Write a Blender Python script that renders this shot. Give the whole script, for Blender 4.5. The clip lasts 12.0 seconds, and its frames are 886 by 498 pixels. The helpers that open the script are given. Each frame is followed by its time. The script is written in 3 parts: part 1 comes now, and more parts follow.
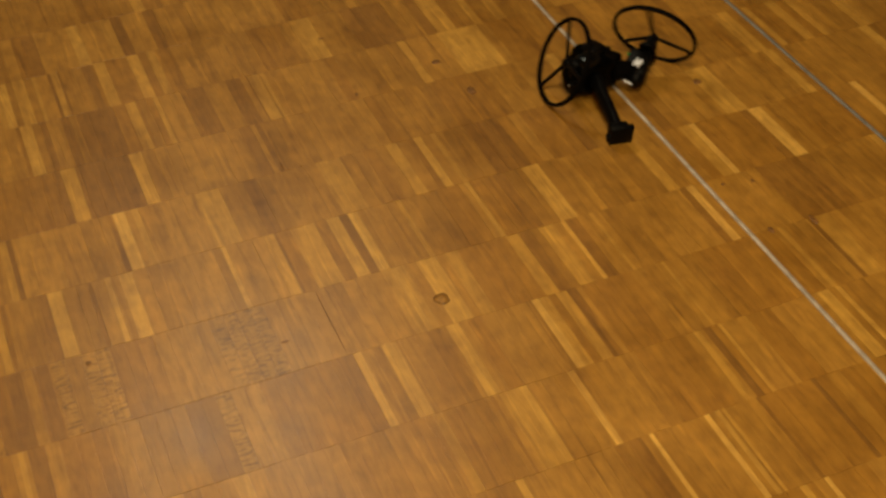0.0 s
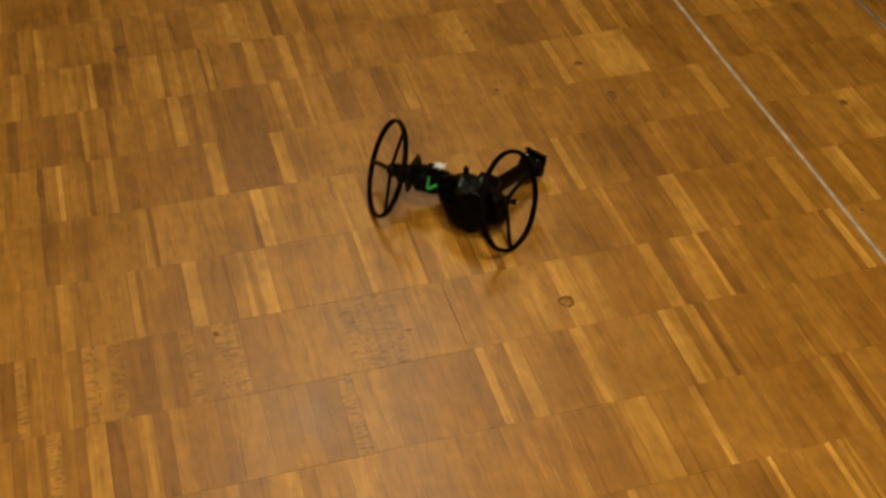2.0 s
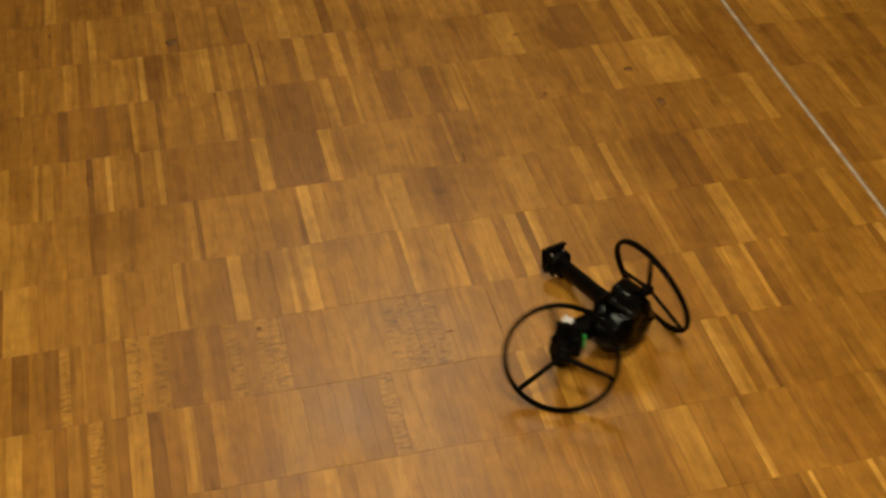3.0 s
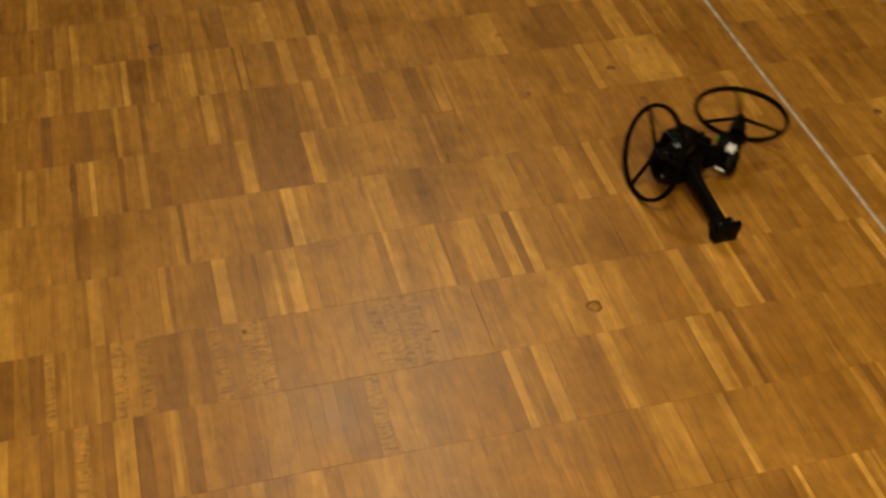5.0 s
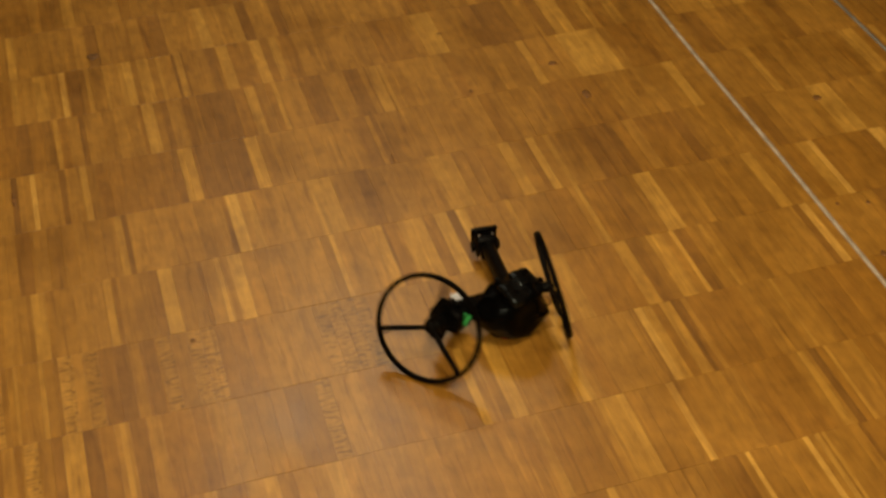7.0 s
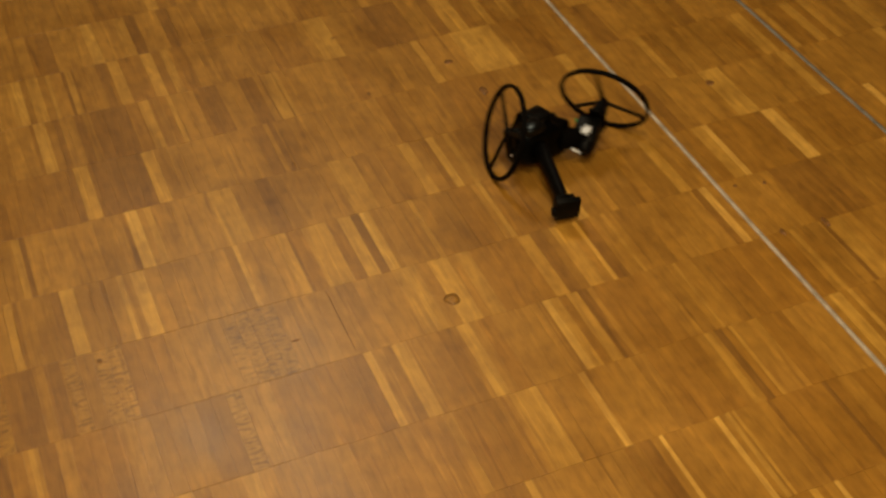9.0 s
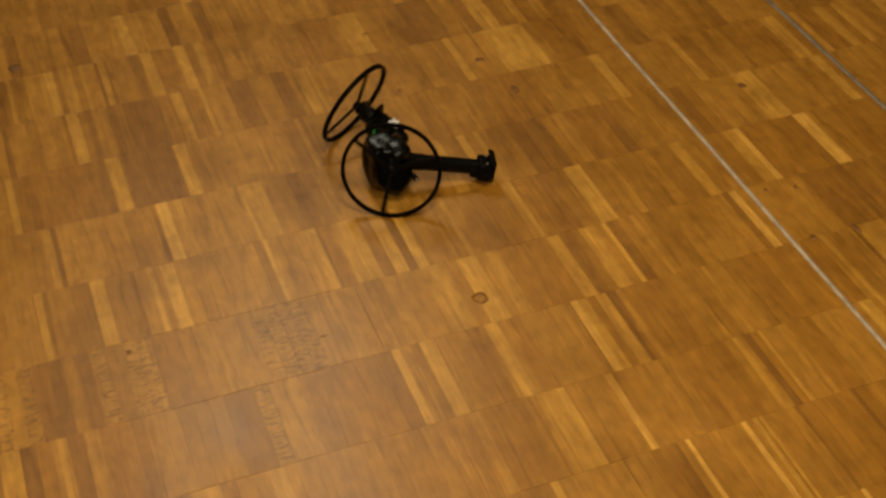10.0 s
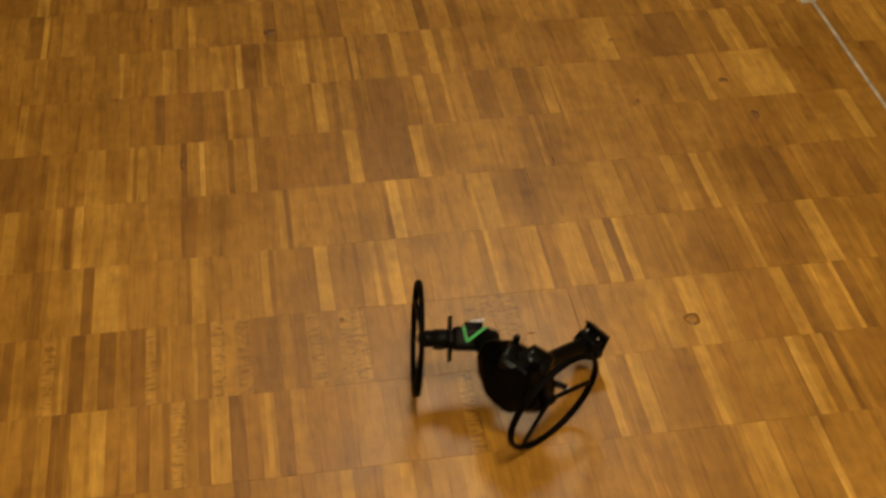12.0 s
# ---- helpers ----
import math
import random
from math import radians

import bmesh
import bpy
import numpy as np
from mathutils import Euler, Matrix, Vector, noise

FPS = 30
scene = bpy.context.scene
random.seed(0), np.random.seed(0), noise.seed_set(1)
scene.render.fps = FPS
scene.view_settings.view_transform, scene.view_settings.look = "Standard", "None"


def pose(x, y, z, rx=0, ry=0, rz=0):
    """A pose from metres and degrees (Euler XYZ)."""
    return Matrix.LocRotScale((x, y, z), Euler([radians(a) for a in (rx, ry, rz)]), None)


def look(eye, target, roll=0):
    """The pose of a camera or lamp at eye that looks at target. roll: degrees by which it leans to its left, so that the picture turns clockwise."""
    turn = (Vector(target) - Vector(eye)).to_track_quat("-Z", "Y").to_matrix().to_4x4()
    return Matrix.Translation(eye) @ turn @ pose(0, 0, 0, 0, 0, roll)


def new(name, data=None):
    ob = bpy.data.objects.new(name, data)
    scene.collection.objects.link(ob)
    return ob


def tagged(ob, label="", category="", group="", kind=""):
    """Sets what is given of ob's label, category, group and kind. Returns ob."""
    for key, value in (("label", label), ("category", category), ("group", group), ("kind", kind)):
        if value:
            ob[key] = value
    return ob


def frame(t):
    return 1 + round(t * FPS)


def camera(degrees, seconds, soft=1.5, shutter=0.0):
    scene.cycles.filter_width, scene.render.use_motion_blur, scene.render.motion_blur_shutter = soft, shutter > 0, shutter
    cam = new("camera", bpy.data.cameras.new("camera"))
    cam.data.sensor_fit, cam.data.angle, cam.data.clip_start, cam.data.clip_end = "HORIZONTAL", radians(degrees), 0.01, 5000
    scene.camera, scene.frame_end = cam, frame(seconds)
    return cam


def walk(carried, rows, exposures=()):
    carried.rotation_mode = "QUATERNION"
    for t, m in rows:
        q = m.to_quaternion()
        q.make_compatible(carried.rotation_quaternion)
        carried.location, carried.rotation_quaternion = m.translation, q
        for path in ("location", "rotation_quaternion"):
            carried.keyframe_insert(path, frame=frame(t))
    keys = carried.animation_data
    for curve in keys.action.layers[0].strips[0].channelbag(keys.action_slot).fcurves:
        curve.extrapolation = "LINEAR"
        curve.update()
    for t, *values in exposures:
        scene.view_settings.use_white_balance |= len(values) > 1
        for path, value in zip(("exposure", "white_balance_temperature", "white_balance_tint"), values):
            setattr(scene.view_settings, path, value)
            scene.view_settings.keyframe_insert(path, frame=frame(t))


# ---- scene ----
cam = camera(36.6, 12.0, soft=2.7, shutter=0.5)
PATH = [
    (0, (-0.603, -1.544, 1.453), (-0.016, -0.147, 0.148), -0.2),
    (0.5, (-0.604, -1.54, 1.462), (-0.02, -0.15, 0.148), -0.4),
    (1, (-0.621, -1.537, 1.468), (-0.114, -0.119, 0.151), 0.0),
    (1.5, (-0.617, -1.539, 1.461), (-0.175, -0.096, 0.148), 0.0),
    (2, (-0.622, -1.539, 1.462), (-0.201, -0.09, 0.15), 0.3),
    (2.5, (-0.633, -1.538, 1.461), (-0.244, -0.078, 0.151), 0.7),
    (2.7, (-0.629, -1.534, 1.464), (-0.266, -0.07, 0.15), 0.6),
    (4.5, (-0.626, -1.54, 1.458), (-0.252, -0.073, 0.151), 0.4),
    (5, (-0.622, -1.54, 1.462), (-0.242, -0.077, 0.152), 0.3),
    (5.5, (-0.62, -1.542, 1.46), (-0.235, -0.079, 0.152), 0.2),
    (6, (-0.622, -1.54, 1.461), (-0.228, -0.08, 0.152), 0.3),
    (6.5, (-0.62, -1.542, 1.462), (-0.219, -0.084, 0.152), 0.2),
    (7, (-0.609, -1.542, 1.459), (-0.165, -0.097, 0.15), -0.2),
    (7.5, (-0.604, -1.545, 1.455), (-0.129, -0.107, 0.148), -0.3),
    (7.7, (-0.603, -1.542, 1.453), (-0.104, -0.112, 0.146), -0.3),
    (9.3, (-0.599, -1.545, 1.457), (-0.027, -0.145, 0.148), -0.2),
    (9.5, (-0.602, -1.542, 1.461), (-0.029, -0.146, 0.149), -0.1),
    (10, (-0.611, -1.537, 1.461), (-0.073, -0.127, 0.148), 0.1),
    (10.5, (-0.629, -1.535, 1.467), (-0.172, -0.099, 0.151), 0.4),
    (11, (-0.646, -1.531, 1.47), (-0.293, -0.069, 0.152), 1.0),
    (11.5, (-0.645, -1.537, 1.471), (-0.384, -0.054, 0.155), 0.8),
    (12, (-0.643, -1.538, 1.471), (-0.392, -0.053, 0.155), 0.9),
]
walk(cam, [(t, look(e, a, r)) for t, e, a, r in PATH])

# ---- world and lights ----
EXPOSURE = 0.0
scene.view_settings.exposure = EXPOSURE
world = bpy.data.worlds.new("room_air")
world.use_nodes = True
world.node_tree.nodes["Background"].inputs[0].default_value = (0.9, 0.8, 0.65, 1)
world.node_tree.nodes["Background"].inputs[1].default_value = 0.02
scene.world = world


def unseen_lamp(x, y, watts, size, colour=(1.0, 0.79, 0.47)):
    """An unseen round lamp under the ceiling, shining down."""
    data = bpy.data.lights.new("unseen_lamp", "AREA")
    data.shape, data.size, data.energy, data.color = "DISK", size, watts, colour
    ob = new("unseen_lamp", data)
    ob.matrix_world = pose(x, y, 2.7)
    return ob


unseen_lamp(0.05, 2.00, 24, 0.75, (1.0, 0.85, 0.58))
unseen_lamp(-0.12, -0.95, 39, 0.60)
# added behind the camera to brighten the near left of the floor
unseen_lamp(-0.85, -2.40, 51, 0.45)


# ---- materials ----
def shader(name):
    m = bpy.data.materials.new(name)
    m.use_nodes = True
    nt = m.node_tree
    return m, nt, nt.nodes["Principled BSDF"]


def add(nt, kind, **values):
    n = nt.nodes.new("ShaderNode" + kind)
    for key, v in values.items():
        n.inputs[key].default_value = v
    return n


def ramp(nt, stops):
    n = nt.nodes.new("ShaderNodeValToRGB")
    el = n.color_ramp.elements
    while len(el) < len(stops):
        el.new(0.5)
    for e, (p, c) in zip(el, stops):
        e.position, e.color = p, (*c, 1)
    return n


def mix(nt, kind, fac, a, b):
    n = nt.nodes.new("ShaderNodeMix")
    n.data_type, n.blend_type = "RGBA", kind
    for sock, v in ((n.inputs[0], fac), (n.inputs[6], a), (n.inputs[7], b)):
        if hasattr(v, "links"):
            nt.links.new(v, sock)
        else:
            sock.default_value = v if isinstance(v, float) else (*v, 1)
    return n.outputs[2]


def oak(name, tones, single, flecks=False):
    """Lacquered oak finger: a tone of its own, long grain, pores, blotches; single: one object a piece."""
    m, nt, bsdf = shader(name)
    link = nt.links.new
    geo = nt.nodes.new("ShaderNodeNewGeometry")
    if single:
        rnd = nt.nodes.new("ShaderNodeObjectInfo").outputs["Random"]
    else:
        rnd = geo.outputs["Random Per Island"]
    # position, shifted from piece to piece so that the grain breaks at the joints
    shift = nt.nodes.new("ShaderNodeCombineXYZ")
    mul = nt.nodes.new("ShaderNodeMath")
    mul.operation = "MULTIPLY"
    link(rnd, mul.inputs[0])
    mul.inputs[1].default_value = 37.0
    link(mul.outputs[0], shift.inputs[1])
    link(mul.outputs[0], shift.inputs[2])
    vec = nt.nodes.new("ShaderNodeVectorMath")
    vec.operation = "ADD"
    link(geo.outputs["Position"], vec.inputs[0])
    link(shift.outputs[0], vec.inputs[1])

    def grain(sx, sy, detail, scale=1.0, rough=0.6, wave=0.0):
        mp = nt.nodes.new("ShaderNodeMapping")
        mp.inputs["Scale"].default_value = (sx, sy, 1)
        link(vec.outputs[0], mp.inputs[0])
        t = add(nt, "TexNoise", Scale=scale, Detail=detail, Roughness=rough, Distortion=wave)
        link(mp.outputs[0], t.inputs["Vector"])
        return t.outputs["Fac"]

    tone = ramp(nt, [(i / (len(tones) - 1), c) for i, c in enumerate(tones)])
    link(rnd, tone.inputs[0])
    streak = ramp(nt, [(0.30, (0.62, 0.56, 0.50)), (0.5, (0.97, 0.97, 0.97)), (0.75, (1.16, 1.14, 1.08))])
    link(grain(85, 9, 2, wave=0.5), streak.inputs[0])
    c = mix(nt, "MULTIPLY", 0.5, tone.outputs[0], streak.outputs[0])
    pores = ramp(nt, [(0.33, (0.45, 0.38, 0.32)), (0.42, (1, 1, 1))])
    link(grain(420, 38, 3), pores.inputs[0])
    c = mix(nt, "MULTIPLY", 0.13, c, pores.outputs[0])
    # sapwood and heartwood bands along the finger
    band = ramp(nt, [(0.27, (0.62, 0.56, 0.50)), (0.40, (0.98, 0.98, 0.98)), (0.62, (1.0, 1.0, 1.0)), (0.74, (1.40, 1.44, 1.48))])
    link(grain(90, 3.2, 2, wave=0.9), band.inputs[0])
    c = mix(nt, "MULTIPLY", 0.75, c, band.outputs[0])
    if flecks:
        # wavy ray flecks across the finger
        fleck = ramp(nt, [(0.39, (0.55, 0.50, 0.48)), (0.47, (0.97, 0.97, 0.97)), (0.64, (1.14, 1.14, 1.14))])
        link(grain(45, 190, 2, wave=0.9), fleck.inputs[0])
        c = mix(nt, "MULTIPLY", 0.85, c, fleck.outputs[0])
    # broad blotches of wear that run on from piece to piece
    wide = add(nt, "TexNoise", Scale=5.5, Detail=3.0)
    link(geo.outputs["Position"], wide.inputs["Vector"])
    blot = ramp(nt, [(0.32, (0.76, 0.72, 0.68)), (0.5, (1, 1, 1)), (0.70, (1.14, 1.13, 1.12))])
    link(wide.outputs["Fac"], blot.inputs[0])
    c = mix(nt, "MULTIPLY", 0.8, c, blot.outputs[0])
    # mottled figure, longer along the finger
    mottle = ramp(nt, [(0.30, (0.80, 0.77, 0.73)), (0.5, (1, 1, 1)), (0.70, (1.16, 1.15, 1.14))])
    link(grain(60, 24, 3, wave=0.7), mottle.inputs[0])
    c = mix(nt, "MULTIPLY", 0.7, c, mottle.outputs[0])
    # small cloudy stains
    fine = add(nt, "TexNoise", Scale=38.0, Detail=4.0)
    link(geo.outputs["Position"], fine.inputs["Vector"])
    cloud = ramp(nt, [(0.30, (0.84, 0.81, 0.78)), (0.52, (1, 1, 1)), (0.72, (1.12, 1.11, 1.10))])
    link(fine.outputs["Fac"], cloud.inputs[0])
    c = mix(nt, "MULTIPLY", 0.75, c, cloud.outputs[0])
    link(c, bsdf.inputs["Base Color"])
    gloss = ramp(nt, [(0.3, (0.34, 0.34, 0.34)), (0.7, (0.46, 0.46, 0.46))])
    link(wide.outputs["Fac"], gloss.inputs[0])
    link(gloss.outputs[0], bsdf.inputs["Roughness"])
    bsdf.inputs["Specular IOR Level"].default_value = 0.55
    bsdf.inputs["Coat Weight"].default_value, bsdf.inputs["Coat Roughness"].default_value = 0.34, 0.42
    bump = add(nt, "Bump", Strength=0.5, Distance=0.0005 if not flecks else 0.0012)
    link(grain(*((300, 20, 3) if not flecks else (150, 90, 2))), bump.inputs["Height"])
    link(bump.outputs[0], bsdf.inputs["Normal"])
    return m


def tones_about(r, g, b, spread=0.07):
    """Four tones round a base colour, darker ones a little redder."""
    return [(r * (1 + k * spread), g * (1 + 1.12 * k * spread), b * (1 + 1.3 * k * spread)) for k in (-0.3, 1.0, -1.0, 0.4)]


TONES = {
    "mid": tones_about(0.359, 0.1780, 0.0218, 0.11),
    "light": tones_about(0.400, 0.203, 0.0270, 0.07),
    "pale": tones_about(0.472, 0.253, 0.0370, 0.06),
    "straw": tones_about(0.530, 0.294, 0.048, 0.05),
    "sliver": tones_about(0.62, 0.358, 0.069, 0.05),
    "russet": tones_about(0.330, 0.157, 0.0170, 0.06),
    "dark": tones_about(0.278, 0.131, 0.0165, 0.08),
    "deep": tones_about(0.225, 0.105, 0.0150, 0.10),
    "flecked": tones_about(0.370, 0.190, 0.0265, 0.05),
    "pale_flecked": tones_about(0.45, 0.240, 0.038, 0.05),
}
OAK = {"one": {}, "many": {}}
for key in OAK:
    for tone_name, tones in TONES.items():
        OAK[key][tone_name] = oak("oak_" + tone_name, tones, key == "one", tone_name.endswith("flecked"))


def plain(name, colour, rough=0.5, metal=0.0, noise_scale=60.0, spread=0.25, bump=0.15, depth=0.0006, spec=0.5):
    """A painted, moulded or metal surface with some unevenness in tone, gloss and relief."""
    m, nt, bsdf = shader(name)
    link = nt.links.new
    tc = nt.nodes.new("ShaderNodeTexCoord")
    n1 = add(nt, "TexNoise", Scale=noise_scale, Detail=4.0)
    link(tc.outputs["Object"], n1.inputs["Vector"])
    lo, hi = 1 - spread, 1 + spread
    r = ramp(nt, [(0.3, tuple(lo * v for v in colour)), (0.7, tuple(min(1, hi * v) for v in colour))])
    link(n1.outputs["Fac"], r.inputs[0])
    link(r.outputs[0], bsdf.inputs["Base Color"])
    g = ramp(nt, [(0.3, (rough * 0.8,) * 3), (0.7, (min(1, rough * 1.2),) * 3)])
    link(n1.outputs["Fac"], g.inputs[0])
    link(g.outputs[0], bsdf.inputs["Roughness"])
    bsdf.inputs["Metallic"].default_value = metal
    bsdf.inputs["Specular IOR Level"].default_value = spec
    b = add(nt, "Bump", Strength=bump, Distance=depth)
    link(n1.outputs["Fac"], b.inputs["Height"])
    link(b.outputs[0], bsdf.inputs["Normal"])
    return m


# unseen walls and ceiling: darkened and warmed to weaken their reflection in the lacquer
WALL = plain("wall_paint", (0.42, 0.34, 0.23), 0.8, noise_scale=3, spread=0.04, bump=0.05)
CEIL = plain("ceiling_paint", (0.58, 0.50, 0.37), 0.85, noise_scale=3, spread=0.04, bump=0.05)
GLUE = plain("joint_filler", (0.055, 0.028, 0.012), 0.8, noise_scale=20)
STRIP = plain("grey_strip", (0.46, 0.41, 0.35), 0.45, 0.15, noise_scale=30, spread=0.3)
DULL = plain("dull_strip", (0.21, 0.205, 0.19), 0.5, 0.15, noise_scale=30, spread=0.3)
KNOT = plain("knot_wood", (0.15, 0.075, 0.024), 0.5, noise_scale=150, spread=0.5)
BLACK = plain("black_plastic", (0.0022, 0.0022, 0.0025), 0.42, noise_scale=90, spread=0.4, spec=0.07)
RUBBER = plain("black_rubber", (0.0022, 0.0019, 0.0018), 0.60, noise_scale=120, spread=0.4, spec=0.035)
FILM = plain("black_film", (0.0009, 0.0009, 0.0011), 0.19, noise_scale=26, spread=0.4, bump=0.22, depth=0.004, spec=0.07)
# glossier than the film, so that the pod's top shows the lamp highlights
TAPE = plain("black_tape", (0.0012, 0.0012, 0.0014), 0.26, noise_scale=40, spread=0.4, bump=0.2, depth=0.003, spec=0.32)
# bluish gloss turns the warm lamps' highlights grey
for shiny in (FILM, TAPE):
    shiny.node_tree.nodes["Principled BSDF"].inputs["Specular Tint"].default_value = (0.72, 0.88, 1.0, 1)
GREEN = plain("green_tape", (0.03, 0.40, 0.09), 0.5, noise_scale=50, spread=0.2)
WHITE = plain("white_nylon", (0.74, 0.80, 0.92), 0.45, noise_scale=60, spread=0.08)
GREYP = plain("grey_foam", (0.36, 0.36, 0.36), 0.6, noise_scale=90, spread=0.25)
STEEL = plain("steel", (0.65, 0.65, 0.66), 0.3, 1.0, noise_scale=80, spread=0.1)
RED = plain("red_wire", (0.35, 0.03, 0.02), 0.45, noise_scale=60)


# ---- mesh helpers ----
def mesh_of(bm, name, material, smooth=True):
    me = bpy.data.meshes.new(name)
    bm.to_mesh(me)
    bm.free()
    me.materials.append(material)
    if smooth:
        for p in me.polygons:
            p.use_smooth = True
    return me


def part(name, bm, material, parent, label="", smooth=True):
    ob = new(name, mesh_of(bm, name, material, smooth))
    ob.parent = parent
    if smooth:
        ob.modifiers.new("edges", "EDGE_SPLIT").split_angle = radians(50)
    return tagged(ob, label)


def axes(z_axis, up=(0, 0, 1)):
    """A turn whose z is z_axis, whose x lies level and whose y points up."""
    zz = Vector(z_axis).normalized()
    xx = Vector(up).cross(zz).normalized()
    return Matrix((xx, zz.cross(xx), zz)).transposed().to_4x4()


def put_box(bm, size, m=Matrix(), bevel=0.0015):
    made = bmesh.ops.create_cube(bm, size=1.0, matrix=m @ Matrix.Diagonal((*size, 1)))
    if bevel:
        es = list({e for v in made["verts"] for e in v.link_edges})
        bmesh.ops.bevel(bm, geom=es, offset=bevel, segments=2, profile=0.5, affect="EDGES")


def put_tube(bm, profile, m=Matrix(), seg=32):
    """A turned solid: profile is pairs of radius and height along z, capped at both ends."""
    rings = []
    for r, h in profile:
        rings.append([bm.verts.new(m @ Vector((r * math.cos(a), r * math.sin(a), h))) for a in (2 * math.pi * i / seg for i in range(seg))])
    for a, b in zip(rings, rings[1:]):
        for i in range(seg):
            j = (i + 1) % seg
            bm.faces.new((a[i], a[j], b[j], b[i]))
    bm.faces.new(rings[0][::-1])
    bm.faces.new(rings[-1])


def put_ring(bm, big, section, m=Matrix(), seg=72):
    """A closed hoop: section is pairs of radial and axial offset from the circle of radius big."""
    rings = []
    for i in range(seg):
        a = 2 * math.pi * i / seg
        rings.append([bm.verts.new(m @ Vector(((big + r) * math.cos(a), (big + r) * math.sin(a), h))) for r, h in section])
    n = len(section)
    for i in range(seg):
        a, b = rings[i], rings[(i + 1) % seg]
        for k in range(n):
            bm.faces.new((a[k], a[(k + 1) % n], b[(k + 1) % n], b[k]))


def put_rod(bm, a, b, r, seg=14, r2=None):
    a, b = Vector(a), Vector(b)
    put_tube(bm, [(r * 0.8, 0), (r, r * 0.2), (r2 or r, (b - a).length - r * 0.2), ((r2 or r) * 0.8, (b - a).length)],
             Matrix.Translation(a) @ axes(b - a, (0.3, 0.2, 1)), seg)


def put_pipe(bm, points, r, seg=8):
    """A bent wire through the points."""
    pts = [Vector(p) for p in points]
    rings = []
    for i, p in enumerate(pts):
        way = pts[min(i + 1, len(pts) - 1)] - pts[max(i - 1, 0)]
        t = Matrix.Translation(p) @ axes(way, (0.31, 0.17, 1))
        rings.append([bm.verts.new(t @ Vector((r * math.cos(a), r * math.sin(a), 0))) for a in (2 * math.pi * k / seg for k in range(seg))])
    for a, b in zip(rings, rings[1:]):
        for i in range(seg):
            bm.faces.new((a[i], a[(i + 1) % seg], b[(i + 1) % seg], b[i]))
    bm.faces.new(rings[0][::-1])
    bm.faces.new(rings[-1])


# ---- the room ----
X0, X1, Y0, Y1, HIGH = -3.04, 3.04, -3.52, 4.48, 2.9


def slab(name, lo, hi, material, label):
    bm = bmesh.new()
    put_box(bm, [b - a for a, b in zip(lo, hi)], Matrix.Translation([(a + b) / 2 for a, b in zip(lo, hi)]), 0)
    ob = new(name, mesh_of(bm, name, material, False))
    return tagged(ob, label, kind="structure")


# ceiling and walls are out of view, added to enclose the light
slab("ceiling", (X0, Y0, HIGH), (X1, Y1, HIGH + 0.15), CEIL, "plain unseen ceiling added over the hall")
slab("wall_north", (X0 - 0.15, Y1, -0.1), (X1 + 0.15, Y1 + 0.15, HIGH), WALL, "plain unseen wall added to close the hall")
slab("wall_south", (X0 - 0.15, Y0 - 0.15, -0.1), (X1 + 0.15, Y0, HIGH), WALL, "plain unseen wall added to close the hall")
slab("wall_west", (X0 - 0.15, Y0, -0.1), (X0, Y1, HIGH), WALL, "plain unseen wall added to close the hall")
slab("wall_east", (X1, Y0, -0.1), (X1 + 0.15, Y1, HIGH), WALL, "plain unseen wall added to close the hall")
floor = slab("floor", (X0, Y0, -0.10), (X1, Y1, -0.0035), GLUE, "worn lacquered oak mosaic parquet laid in straight rows of fingers")


# ---- the robot ----
R = 0.0851
HUB_A, AXIS_A = Vector((-0.107, 0, 0)), Vector((-0.751, -0.511, 0.419)).normalized()
HUB_B, AXIS_B = Vector((0.107, 0, 0)), Vector((0.913, -0.232, 0.335)).normalized()
JOINT = HUB_A - 0.085 * AXIS_A
JOINT_B = HUB_B - 0.050 * AXIS_B
TIP = Vector((0.0910, 0.1724, -0.0627))
ROOT = Vector((0.052, 0.030, -0.030))


def build_wheel(parent):
    """A thin black hoop on three flat spokes, dished towards the robot. Its axle is z, outwards."""
    bm = bmesh.new()
    put_tube(bm, [(0.0050, -0.018), (0.0085, -0.016), (0.0090, -0.004), (0.0070, -0.001), (0.0035, 0.000)], seg=24)
    wheel = part("wheel", bm, BLACK, parent, "thin black plastic hoop wheel with three spokes")
    bm = bmesh.new()
    put_ring(bm, R - 0.003, [(0.003, -0.0026), (0.003, 0.0026), (0.0016, 0.0043), (-0.0030, 0.0038), (-0.0040, 0.0), (-0.0030, -0.0038), (0.0016, -0.0043)])
    part("tyre", bm, RUBBER, wheel, "narrow black rubber tyre")
    for k in range(3):
        a = 2 * math.pi * k / 3
        bm = bmesh.new()
        way = Vector((math.cos(a), math.sin(a), 0))
        p, q = way * 0.006 + Vector((0, 0, -0.006)), way * (R - 0.005)
        t = Matrix.Translation((p + q) / 2) @ axes(q - p, (0, 0, 1))
        put_box(bm, (0.0074, 0.0046, (q - p).length), t, 0.0012)
        part("spoke", bm, BLACK, wheel)
    return wheel


